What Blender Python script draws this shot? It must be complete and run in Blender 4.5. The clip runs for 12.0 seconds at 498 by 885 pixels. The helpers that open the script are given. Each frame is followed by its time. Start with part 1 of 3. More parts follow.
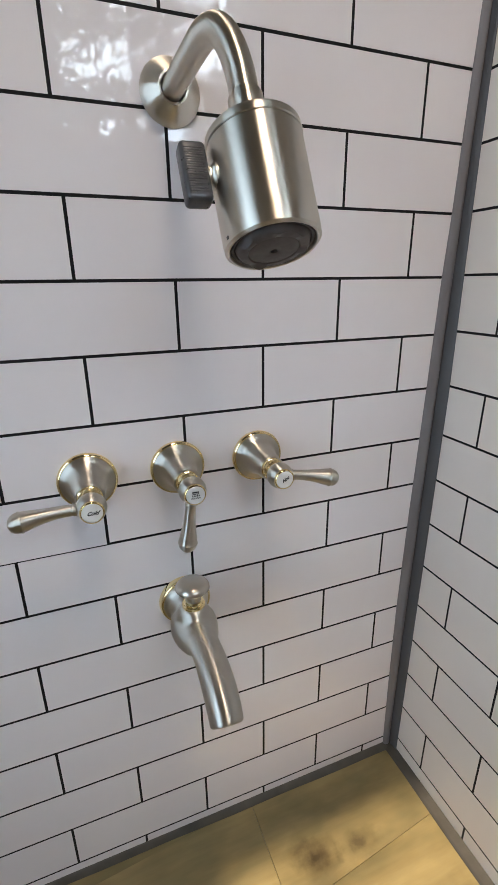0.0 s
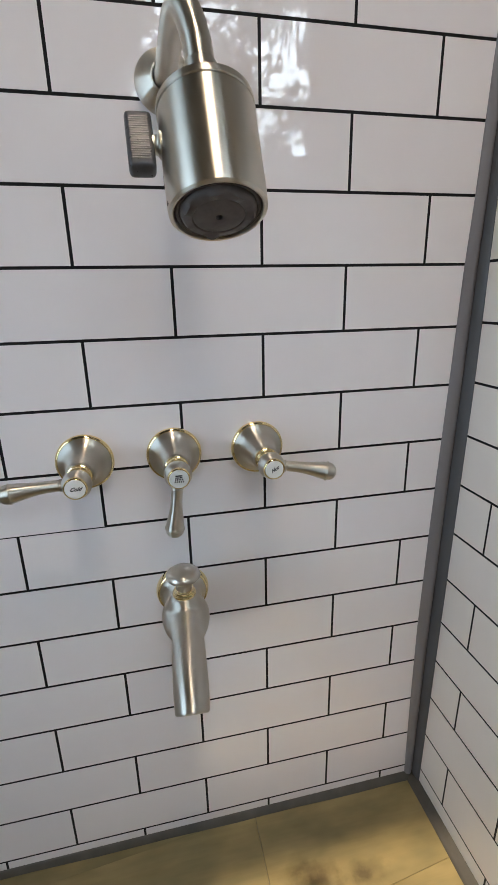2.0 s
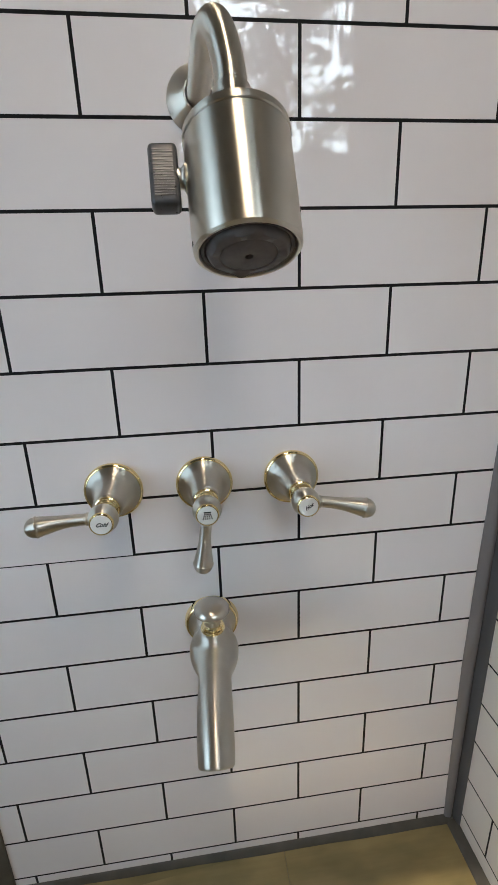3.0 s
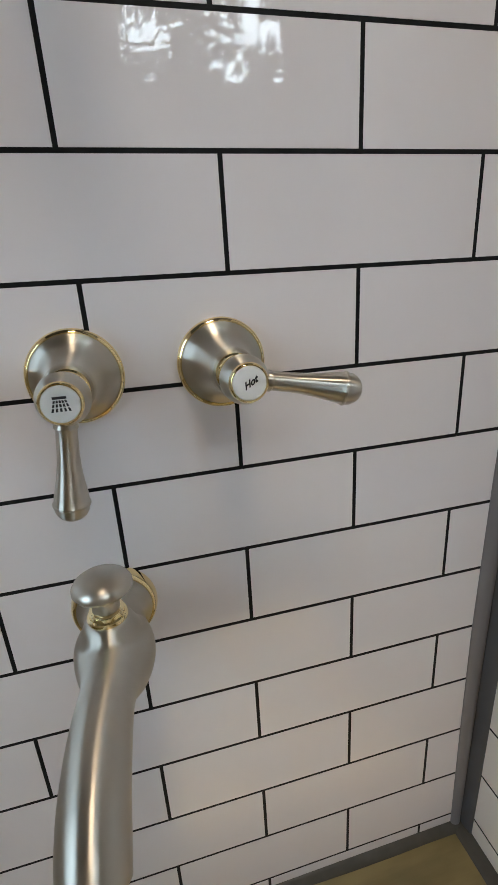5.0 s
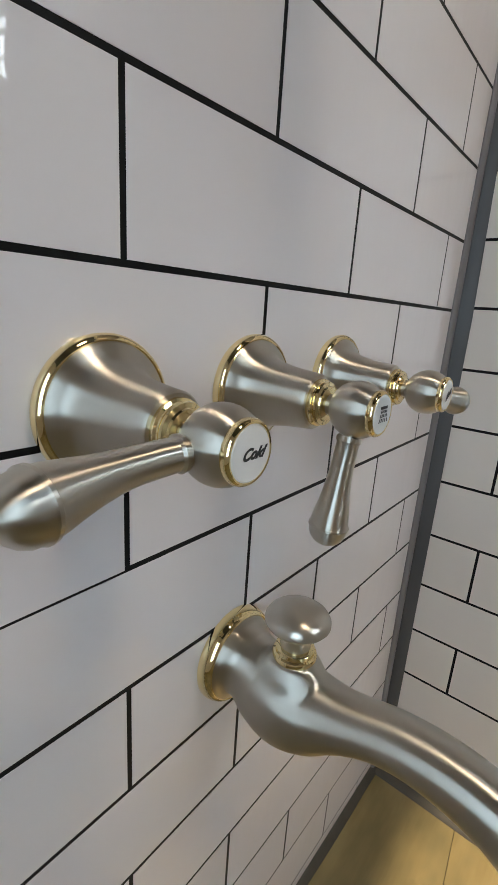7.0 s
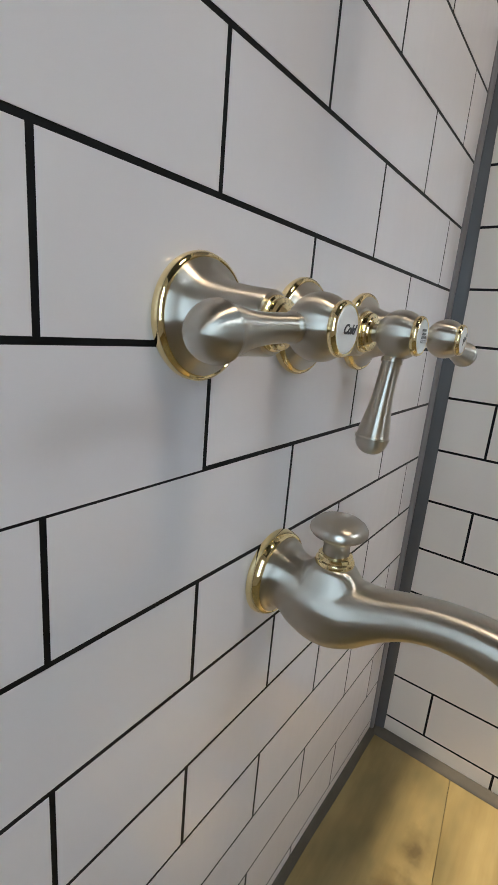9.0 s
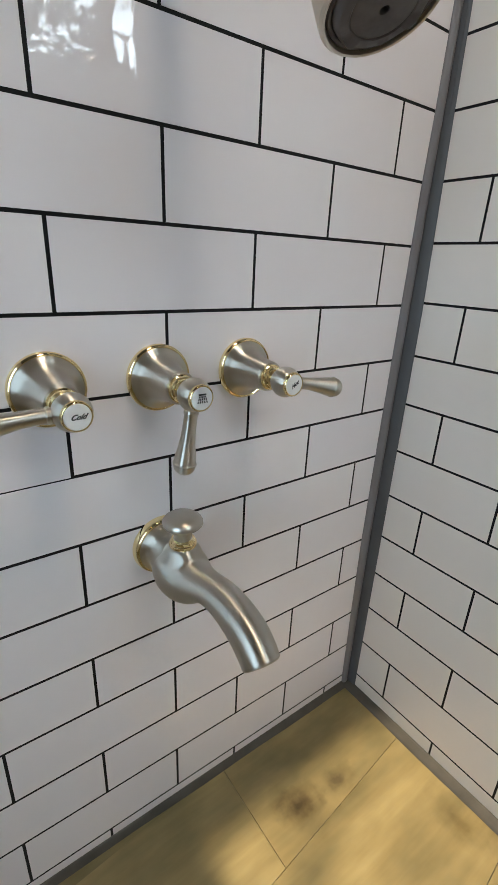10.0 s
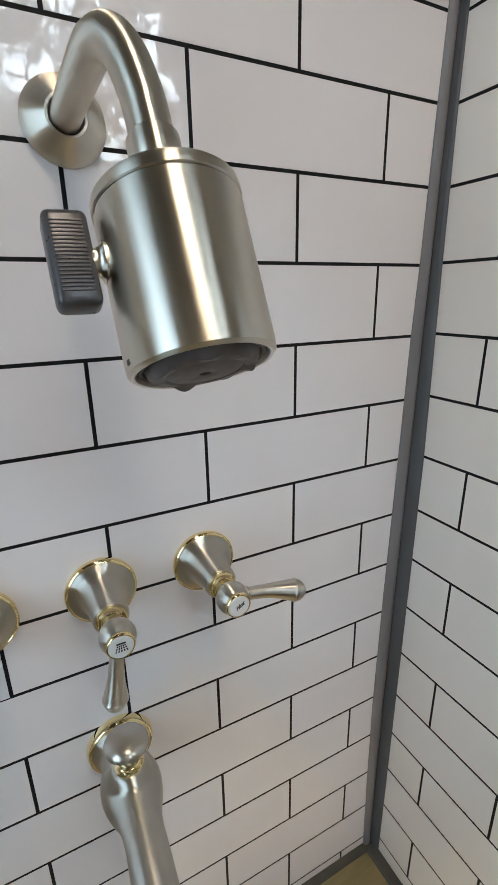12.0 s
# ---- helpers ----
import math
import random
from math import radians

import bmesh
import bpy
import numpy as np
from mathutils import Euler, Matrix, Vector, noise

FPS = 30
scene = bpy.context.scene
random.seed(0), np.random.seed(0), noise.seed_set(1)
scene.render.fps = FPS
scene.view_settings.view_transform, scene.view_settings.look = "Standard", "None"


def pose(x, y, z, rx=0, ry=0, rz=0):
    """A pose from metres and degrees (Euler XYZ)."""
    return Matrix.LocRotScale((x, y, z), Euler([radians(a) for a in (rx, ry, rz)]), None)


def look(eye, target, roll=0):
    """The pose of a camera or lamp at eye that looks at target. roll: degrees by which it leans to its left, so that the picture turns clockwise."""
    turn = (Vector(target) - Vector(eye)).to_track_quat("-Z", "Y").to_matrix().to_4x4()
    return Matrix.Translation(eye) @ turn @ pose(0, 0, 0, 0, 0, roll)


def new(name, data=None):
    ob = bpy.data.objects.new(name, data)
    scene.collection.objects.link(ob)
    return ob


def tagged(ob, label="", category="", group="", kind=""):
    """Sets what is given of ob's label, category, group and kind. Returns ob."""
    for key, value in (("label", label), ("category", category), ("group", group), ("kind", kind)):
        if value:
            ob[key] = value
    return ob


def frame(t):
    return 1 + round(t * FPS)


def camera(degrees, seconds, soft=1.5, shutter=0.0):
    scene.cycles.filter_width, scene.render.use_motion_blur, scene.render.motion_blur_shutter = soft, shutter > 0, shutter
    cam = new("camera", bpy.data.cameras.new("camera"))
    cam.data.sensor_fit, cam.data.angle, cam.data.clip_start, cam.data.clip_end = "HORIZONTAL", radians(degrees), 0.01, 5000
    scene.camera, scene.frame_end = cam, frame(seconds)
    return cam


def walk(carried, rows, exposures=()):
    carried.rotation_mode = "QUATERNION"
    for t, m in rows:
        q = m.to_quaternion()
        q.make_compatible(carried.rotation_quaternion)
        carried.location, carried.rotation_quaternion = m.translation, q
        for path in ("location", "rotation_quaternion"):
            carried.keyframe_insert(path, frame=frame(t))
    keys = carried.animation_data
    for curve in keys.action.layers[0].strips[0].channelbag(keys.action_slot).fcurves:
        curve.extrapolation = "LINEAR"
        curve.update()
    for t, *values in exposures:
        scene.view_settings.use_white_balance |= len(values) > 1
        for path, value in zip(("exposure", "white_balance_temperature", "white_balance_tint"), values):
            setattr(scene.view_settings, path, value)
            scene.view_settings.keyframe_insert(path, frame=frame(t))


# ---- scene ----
cam = camera(57.1, 12.0, soft=1.2)
PATH = [
    (0, (-0.501, -0.512, 0.853), (0.175, 1.249, 0.19), -0.7),
    (0.5, (-0.492, -0.532, 0.843), (0.13, 1.269, 0.233), -1.1),
    (1, (-0.48, -0.532, 0.82), (0.061, 1.298, 0.221), -1.4),
    (1.5, (-0.445, -0.533, 0.815), (0.02, 1.318, 0.217), -1.4),
    (2, (-0.418, -0.537, 0.821), (-0.024, 1.33, 0.22), -1.3),
    (2.5, (-0.418, -0.541, 0.835), (-0.093, 1.337, 0.228), -1.5),
    (3, (-0.404, -0.501, 0.85), (-0.178, 1.39, 0.238), -1.9),
    (3.3, (-0.364, -0.479, 0.849), (-0.198, 1.433, 0.284), -2.1),
    (3.5, (-0.335, -0.47, 0.845), (-0.217, 1.428, 0.228), -2.3),
    (3.7, (-0.321, -0.462, 0.817), (-0.235, 1.438, 0.197), -2.5),
    (5.3, (-0.39, -0.316, 0.694), (0.231, 1.469, 0.039), -3.2),
    (5.5, (-0.42, -0.304, 0.697), (0.343, 1.438, 0.078), -2.9),
    (6, (-0.493, -0.261, 0.694), (0.579, 1.333, 0.136), -1.2),
    (6.3, (-0.540, -0.238, 0.691), (0.683, 1.249, 0.150), 0.3),
    (6.5, (-0.566, -0.223, 0.69), (0.721, 1.209, 0.148), 1.3),
    (7, (-0.615, -0.178, 0.688), (0.883, 1.029, 0.142), 3.7),
    (7.2, (-0.642, -0.165, 0.685), (0.904, 0.993, 0.165), 4.1),
    (8.8, (-0.696, -0.142, 0.636), (0.932, 0.921, 0.167), 5.0),
    (9, (-0.685, -0.175, 0.642), (0.88, 0.964, 0.142), 4.8),
    (9.3, (-0.652, -0.243, 0.660), (0.791, 1.019, 0.092), 4.2),
    (9.5, (-0.63, -0.301, 0.684), (0.728, 1.033, 0.071), 3.8),
    (10, (-0.588, -0.411, 0.751), (0.525, 1.083, 0.022), 2.5),
    (10.5, (-0.555, -0.49, 0.822), (0.46, 1.081, 0.116), 1.6),
    (11, (-0.547, -0.512, 0.869), (0.379, 1.128, 0.195), 0.9),
    (11.3, (-0.522, -0.502, 0.879), (0.367, 1.178, 0.255), 0.4),
    (11.5, (-0.498, -0.483, 0.884), (0.37, 1.199, 0.24), 0.0),
    (12, (-0.439, -0.396, 0.904), (0.422, 1.302, 0.291), -1.1),
]
EXPOSURE = [
    (0, 0.10, 6520, 15.5), (2, 0.07, 6520, 14), (3.5, 0.00, 6580, 11.5), (5.5, -0.10, 6760, 13), (7, -0.10, 6800, 13),
    (9, -0.06, 6720, 13), (10, 0.05, 6560, 11), (11, 0.11, 6480, 10.5), (12, 0.09, 6480, 10.5),
]
walk(cam, [(t, look(eye, target, roll)) for t, eye, target, roll in PATH], exposures=EXPOSURE)

# ---- world, sun and exposure ----
world = bpy.data.worlds.new("world")
scene.world = world
world.use_nodes = True
wt = world.node_tree
sky = wt.nodes.new("ShaderNodeTexSky")
sky.sky_type = "NISHITA"
sky.sun_disc = False
SUN_EL, SUN_AZ = 49.9, 0.02
sky.sun_elevation = radians(SUN_EL)
sky.sun_rotation = radians(180)
wt.links.new(sky.outputs["Color"], wt.nodes["Background"].inputs["Color"])
wt.nodes["Background"].inputs["Strength"].default_value = 0.05
sun_data = bpy.data.lights.new("sun", "SUN")
sun_data.energy = 6.6
sun_data.angle = radians(1.0)
sun_data.color = (1.0, 0.86, 0.62)
sun = new("sun", sun_data)
sun.matrix_world = look((0, 0, 0), (SUN_AZ, 1.0, -math.tan(radians(SUN_EL))))


# ---- materials ----
def material(name):
    m = bpy.data.materials.new(name)
    m.use_nodes = True
    return m, m.node_tree, m.node_tree.nodes["Principled BSDF"]


def node(nt, kind, **values):
    n = nt.nodes.new(kind)
    for key, value in values.items():
        if key in n.inputs:
            n.inputs[key].default_value = value
    return n


def mapped(nt, scale=(1, 1, 1), source="Object"):
    """Coordinates in metres, stretched by scale."""
    mp = nt.nodes.new("ShaderNodeMapping")
    mp.inputs["Scale"].default_value = scale
    if source == "World":
        nt.links.new(nt.nodes.new("ShaderNodeNewGeometry").outputs["Position"], mp.inputs["Vector"])
    else:
        nt.links.new(nt.nodes.new("ShaderNodeTexCoord").outputs[source], mp.inputs["Vector"])
    return mp.outputs["Vector"]


def noise_of(nt, vector, scale, detail=3.0, rough=0.5):
    n = node(nt, "ShaderNodeTexNoise", Scale=scale, Detail=detail, Roughness=rough)
    nt.links.new(vector, n.inputs["Vector"])
    return n.outputs["Fac"]


def ramp(nt, value, stops):
    r = nt.nodes.new("ShaderNodeValToRGB")
    e = r.color_ramp.elements
    while len(e) < len(stops):
        e.new(0.5)
    for el, (at, c) in zip(e, stops):
        el.position = at
        el.color = (*c, 1) if len(c) == 3 else c
    nt.links.new(value, r.inputs["Fac"])
    return r.outputs["Color"]


def grey(a, b):
    return [(0.3, (a, a, a)), (0.7, (b, b, b))]


def bump(nt, bsdf, value, distance, strength=1.0, chain=None):
    b = node(nt, "ShaderNodeBump", Strength=strength, Distance=distance)
    nt.links.new(value, b.inputs["Height"])
    if chain:
        nt.links.new(chain, b.inputs["Normal"])
    nt.links.new(b.outputs["Normal"], bsdf.inputs["Normal"])
    return b.outputs["Normal"]


def mix(nt, a, b, fac, blend="MIX"):
    m = nt.nodes.new("ShaderNodeMix")
    m.data_type, m.blend_type = "RGBA", blend
    for value, slot in ((fac, m.inputs[0]), (a, m.inputs[6]), (b, m.inputs[7])):
        if isinstance(value, (int, float)):
            slot.default_value = value
        elif isinstance(value, tuple):
            slot.default_value = (*value, 1)
        else:
            nt.links.new(value, slot)
    return m.outputs[2]


def glazed(name, dull, clear):
    m, nt, b = material(name)
    pos = mapped(nt, source="World")
    stain = ramp(nt, noise_of(nt, pos, 7, 4), [(0.3, dull), (0.75, clear)])
    rnd = nt.nodes.new("ShaderNodeObjectInfo").outputs["Random"]
    tone = ramp(nt, rnd, [(0.0, (0.97, 0.97, 0.98)), (1.0, (1.0, 0.995, 0.985))])
    nt.links.new(mix(nt, stain, tone, 1.0, "MULTIPLY"), b.inputs["Base Color"])
    nt.links.new(ramp(nt, noise_of(nt, pos, 30, 4), grey(0.010, 0.022)), b.inputs["Roughness"])
    b.inputs["IOR"].default_value = 1.58
    first = bump(nt, b, noise_of(nt, pos, 15, 1), 0.00025)
    streak = mapped(nt, (2.2, 2.2, 0.7), "World")
    bump(nt, b, noise_of(nt, streak, 32, 1.0, 0.4), 0.00017, 1.0, first)
    return m


def joint_black():
    m, nt, b = material("joint_black")
    pos = mapped(nt, source="World")
    nt.links.new(ramp(nt, noise_of(nt, pos, 60), [(0.3, (0.004, 0.004, 0.005)), (0.8, (0.012, 0.012, 0.013))]), b.inputs["Base Color"])
    b.inputs["Roughness"].default_value = 0.5
    b.inputs["Specular IOR Level"].default_value = 0.15
    return m


def brushed_nickel(name, tone, rough=0.29, aniso=0.96, gloss=0.5, fine=0.15, follow=False):
    """Satin metal brushed round its axis: a broad lobe from the brush marks and a tighter one from the polished ground between them."""
    m, nt, b = material(name)
    pos = mapped(nt)
    low, high = tuple(c * 0.96 for c in tone), tuple(c * 1.04 for c in tone)
    colour = ramp(nt, noise_of(nt, pos, 45, 3), [(0.3, low), (0.75, high)])
    wear = noise_of(nt, pos, 60, 4)
    tang = nt.nodes.new("ShaderNodeTangent")
    if follow:
        tang.direction_type, tang.uv_map = "UV_MAP", "around"
    else:
        tang.direction_type, tang.axis = "RADIAL", "Z"
    tight = nt.nodes.new("ShaderNodeBsdfPrincipled")
    for shader, r, an in ((b, rough, aniso), (tight, fine, aniso)):
        nt.links.new(colour, shader.inputs["Base Color"])
        nt.links.new(ramp(nt, wear, grey(r - 0.004, r + 0.012)), shader.inputs["Roughness"])
        shader.inputs["Metallic"].default_value = 1.0
        shader.inputs["Anisotropic"].default_value = an
        shader.inputs["Anisotropic Rotation"].default_value = 0.25
        nt.links.new(tang.outputs["Tangent"], shader.inputs["Tangent"])
    both = node(nt, "ShaderNodeMixShader", Fac=gloss)
    nt.links.new(b.outputs[0], both.inputs[1])
    nt.links.new(tight.outputs[0], both.inputs[2])
    nt.links.new(both.outputs[0], nt.nodes["Material Output"].inputs["Surface"])
    return m


def polished_brass():
    m, nt, b = material("polished_brass")
    nt.links.new(ramp(nt, noise_of(nt, mapped(nt), 60), [(0.3, (0.90, 0.73, 0.38)), (0.8, (0.95, 0.81, 0.50))]), b.inputs["Base Color"])
    b.inputs["Metallic"].default_value = 1.0
    nt.links.new(ramp(nt, noise_of(nt, mapped(nt), 200), grey(0.03, 0.08)), b.inputs["Roughness"])
    return m


def plain(name, a, c, rough=0.5, scale=40, relief=0.0, source="Object", metal=0.0):
    m, nt, b = material(name)
    pos = mapped(nt, source=source)
    n = noise_of(nt, pos, scale, 5)
    nt.links.new(ramp(nt, n, [(0.3, a), (0.75, c)]), b.inputs["Base Color"])
    nt.links.new(ramp(nt, noise_of(nt, pos, scale * 3, 3), grey(max(rough - 0.05, 0.02), rough + 0.06)), b.inputs["Roughness"])
    b.inputs["Metallic"].default_value = metal
    if relief:
        bump(nt, b, n, relief)
    return m


def oak_planks():
    """Printed oak: long grain along x, cloudy figure and dark knot marks, some with shadow painted in."""
    m, nt, b = material("oak_planks")
    pos = mapped(nt, source="World")
    info = nt.nodes.new("ShaderNodeObjectInfo")
    shift = nt.nodes.new("ShaderNodeVectorMath")
    shift.operation = "MULTIPLY_ADD"
    nt.links.new(info.outputs["Random"], shift.inputs[0])
    shift.inputs[1].default_value = (3.1, 5.7, 0)
    nt.links.new(pos, shift.inputs[2])
    mp = node(nt, "ShaderNodeMapping", Scale=(5, 60, 1))
    nt.links.new(shift.outputs[0], mp.inputs["Vector"])
    grain = noise_of(nt, mp.outputs["Vector"], 1.0, 6, 0.6)
    mp2 = node(nt, "ShaderNodeMapping", Scale=(7, 16, 1))
    nt.links.new(shift.outputs[0], mp2.inputs["Vector"])
    cloud = noise_of(nt, mp2.outputs["Vector"], 1.0, 3)
    base = ramp(nt, cloud, [(0.3, (0.150, 0.122, 0.056)), (0.5, (0.235, 0.180, 0.079)), (0.72, (0.33, 0.255, 0.116))])
    veins = ramp(nt, grain, [(0.3, (0.74, 0.70, 0.64)), (0.6, (1, 1, 1))])
    col = mix(nt, base, veins, 0.6, "MULTIPLY")
    # First three: dark knot marks with a soft shadow painted in around them.
    knots_and_shade = (
        ((-0.240, -0.116), (22, 30), -10, (0.30, 0.26, 0.22)),
        ((-0.170, -0.122), (20, 42), 14, (0.34, 0.33, 0.33)),
        ((-0.262, -0.098), (30, 34), 40, (0.55, 0.54, 0.52)),
        ((-0.062, -0.262), (34, 17), 16, (0.62, 0.60, 0.55)),
        ((-0.030, -0.320), (30, 26), -20, (0.66, 0.60, 0.52)),
    )
    for (kx, ky), scale, lean, dark in knots_and_shade:
        place = node(nt, "ShaderNodeMapping", Location=(-kx, -ky, 0))
        nt.links.new(pos, place.inputs["Vector"])
        turned = node(nt, "ShaderNodeMapping", Scale=(*scale, 0), Rotation=(0, 0, radians(lean)))
        nt.links.new(place.outputs["Vector"], turned.inputs["Vector"])
        far = nt.nodes.new("ShaderNodeVectorMath")
        far.operation = "LENGTH"
        nt.links.new(turned.outputs["Vector"], far.inputs[0])
        ragged = nt.nodes.new("ShaderNodeMath")
        ragged.operation = "MULTIPLY_ADD"
        nt.links.new(noise_of(nt, pos, 55, 3), ragged.inputs[0])
        ragged.inputs[1].default_value = 0.9
        less = nt.nodes.new("ShaderNodeMath")
        less.operation = "SUBTRACT"
        nt.links.new(far.outputs["Value"], less.inputs[0])
        less.inputs[1].default_value = 0.45
        nt.links.new(less.outputs[0], ragged.inputs[2])
        pale = tuple(0.5 + 0.5 * c for c in dark)
        spot = ramp(nt, ragged.outputs[0], [(0.12, dark), (0.45, pale), (0.98, (1, 1, 1))])
        col = mix(nt, col, spot, 1.0, "MULTIPLY")
    nt.links.new(col, b.inputs["Base Color"])
    nt.links.new(ramp(nt, grain, grey(0.34, 0.5)), b.inputs["Roughness"])
    bump(nt, b, grain, 0.0003, 0.5)
    return m


def glowing(name, colour, strength):
    m = bpy.data.materials.new(name)
    m.use_nodes = True
    nt = m.node_tree
    nt.nodes.remove(nt.nodes["Principled BSDF"])
    e = node(nt, "ShaderNodeEmission", Color=(*colour, 1), Strength=strength)
    nt.links.new(e.outputs[0], nt.nodes["Material Output"].inputs["Surface"])
    return m


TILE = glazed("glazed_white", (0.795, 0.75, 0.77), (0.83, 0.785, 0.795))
# The same white tile; warm light on the side wall goes into its tint.
WARM_LIT_TILE = glazed("glazed_white_warm_lit", (0.80, 0.735, 0.685), (0.835, 0.77, 0.715))
JOINT = joint_black()
# One nickel, two tones: darker tap and golden head reflections put into the colour.
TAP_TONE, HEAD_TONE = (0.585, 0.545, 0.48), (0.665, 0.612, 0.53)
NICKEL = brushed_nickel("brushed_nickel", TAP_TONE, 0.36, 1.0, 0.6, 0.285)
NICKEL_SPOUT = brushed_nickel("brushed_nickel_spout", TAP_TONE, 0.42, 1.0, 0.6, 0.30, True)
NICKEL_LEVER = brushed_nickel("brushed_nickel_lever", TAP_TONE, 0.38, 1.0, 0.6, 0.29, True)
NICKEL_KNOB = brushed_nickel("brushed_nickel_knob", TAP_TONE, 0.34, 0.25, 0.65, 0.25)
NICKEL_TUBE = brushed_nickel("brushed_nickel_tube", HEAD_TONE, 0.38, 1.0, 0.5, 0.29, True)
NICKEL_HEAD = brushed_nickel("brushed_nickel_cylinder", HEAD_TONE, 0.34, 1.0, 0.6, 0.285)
BRASS = polished_brass()
RUBBER = plain("dark_rubber", (0.075, 0.064, 0.064), (0.12, 0.102, 0.10), 0.5, 90, 0.0002)
GRIP = plain("grey_grip", (0.068, 0.068, 0.076), (0.10, 0.10, 0.108), 0.32, 120, 0.0001, metal=0.4)
PORCELAIN = plain("porcelain", (0.78, 0.77, 0.75), (0.83, 0.82, 0.80), 0.12, 60)
INK = plain("black_ink", (0.012, 0.012, 0.014), (0.02, 0.02, 0.022), 0.4, 80)
TRIM = plain("grey_trim", (0.180, 0.170, 0.184), (0.215, 0.205, 0.216), 0.38, 6, 0.0, "World")
# Darker copy of the strip's grey, used for its side leg.
SIDE_TRIM = plain("dark_grey_trim", (0.075, 0.074, 0.079), (0.105, 0.104, 0.11), 0.45, 8, 0.0, "World")
FLOOR_TRIM = plain("brown_grey_trim", (0.055, 0.050, 0.042), (0.085, 0.076, 0.064), 0.5, 30, 0.0002, "World")
OAK = oak_planks()
# Unseen room walls, kept pale to throw fill on tiles and metal.
PAINT = plain("warm_paint", (0.57, 0.53, 0.485), (0.63, 0.585, 0.54), 0.6, 9, 0.0004, "World")
# Upper walls and unseen ceiling, darkened to shape reflections and bounce light.
DARK_UPPER = plain("dark_upper_wall", (0.10, 0.10, 0.10), (0.15, 0.15, 0.148), 0.6, 9, 0.0004, "World")
CEILING = plain("dark_ceiling", (0.085, 0.085, 0.085), (0.12, 0.12, 0.118), 0.55, 6, 0.0004, "World")
FRAME = plain("window_paint", (0.45, 0.40, 0.33), (0.55, 0.49, 0.41), 0.4, 20)
LEAF = plain("leaf_green", (0.035, 0.07, 0.02), (0.08, 0.13, 0.04), 0.5, 12)
BARK = plain("bark", (0.07, 0.05, 0.035), (0.13, 0.10, 0.07), 0.8, 25, 0.003)
DAYLIGHT = glowing("daylight_sky", (0.76, 0.91, 1.0), 13.5)
BLUE_SKY = glowing("blue_sky", (0.55, 0.80, 1.0), 5.5)
PALE_SKY = glowing("pale_sky", (0.58, 0.81, 1.0), 3.9)
LAMP_GLOW = glowing("warm_diffuser", (1.0, 0.84, 0.63), 35.0)


# ---- mesh helpers ----
def mesh_of(bm, name, mat, smooth=True):
    me = bpy.data.meshes.new(name)
    bm.normal_update()
    bm.to_mesh(me)
    bm.free()
    me.materials.append(mat)
    if smooth:
        me.polygons.foreach_set("use_smooth", [True] * len(me.polygons))
        me.set_sharp_from_angle(angle=radians(38))
    return me


def part(name, bm, mat, parent, label="", m=None, smooth=True):
    ob = new(name, mesh_of(bm, name, mat, smooth))
    ob.parent = parent
    if m is not None:
        ob.matrix_local = m
    return tagged(ob, label)


def lathe(bm, profile, steps=48, m=Matrix()):
    """Turn (height, radius) pairs round local z; a zero radius closes the end."""
    rings = []
    for h, r in profile:
        if r < 1e-6:
            rings.append([bm.verts.new(m @ Vector((0, 0, h)))])
        else:
            rings.append([bm.verts.new(m @ Vector((r * math.cos(a), r * math.sin(a), h))) for a in (2 * math.pi * i / steps for i in range(steps))])
    for a, b in zip(rings, rings[1:]):
        for i in range(steps):
            j = (i + 1) % steps
            q = [a[i % len(a)], a[j % len(a)], b[j % len(b)], b[i % len(b)]]
            q = [v for n, v in enumerate(q) if v not in q[:n]]
            if len(q) > 2:
                bm.faces.new(q)
    return bm


def rounded(points, steps=5):
    """A smooth curve (Catmull-Rom) through the points."""
    pts = [np.array(p, float) for p in points]
    pts = [2 * pts[0] - pts[1]] + pts + [2 * pts[-1] - pts[-2]]
    out = []
    for a, b, c, d in zip(pts, pts[1:], pts[2:], pts[3:]):
        for i in range(steps):
            u = i / steps
            out.append(0.5 * (2 * b + (c - a) * u + (2 * a - 5 * b + 4 * c - d) * u * u + (3 * b - a - 3 * c + d) * u ** 3))
    out.append(pts[-2])
    return out


def sweep(bm, rows, steps=32, close=(True, True)):
    """A tube through rows of (x, y, z, radius) or (x, y, z, radius, flatness across x)."""
    rows = [np.array((*r, 1.0)[:5], float) for r in rows]
    rings = []
    for i, r in enumerate(rows):
        d = Vector(rows[min(i + 1, len(rows) - 1)][:3] - rows[max(i - 1, 0)][:3]).normalized()
        side = Vector((1, 0, 0)) if abs(d.x) < 0.8 else Vector((0, 0, 1))
        u = (side - d * side.dot(d)).normalized()
        v = d.cross(u)
        c = Vector(r[:3])
        rings.append([bm.verts.new(c + float(r[3]) * (math.cos(a) * u + float(r[4]) * math.sin(a) * v)) for a in (2 * math.pi * k / steps for k in range(steps))])
    uv = bm.loops.layers.uv.new("around")
    for i, (a, b) in enumerate(zip(rings, rings[1:])):
        for k in range(steps):
            face = bm.faces.new((a[k], a[(k + 1) % steps], b[(k + 1) % steps], b[k]))
            for loop, (du, dv) in zip(face.loops, ((0, 0), (1, 0), (1, 1), (0, 1))):
                loop[uv].uv = ((k + du) / steps, (i + dv) / len(rows))
    if close[0]:
        bm.faces.new(rings[0][::-1])
    if close[1]:
        bm.faces.new(rings[-1])
    bmesh.ops.recalc_face_normals(bm, faces=bm.faces)
    return bm


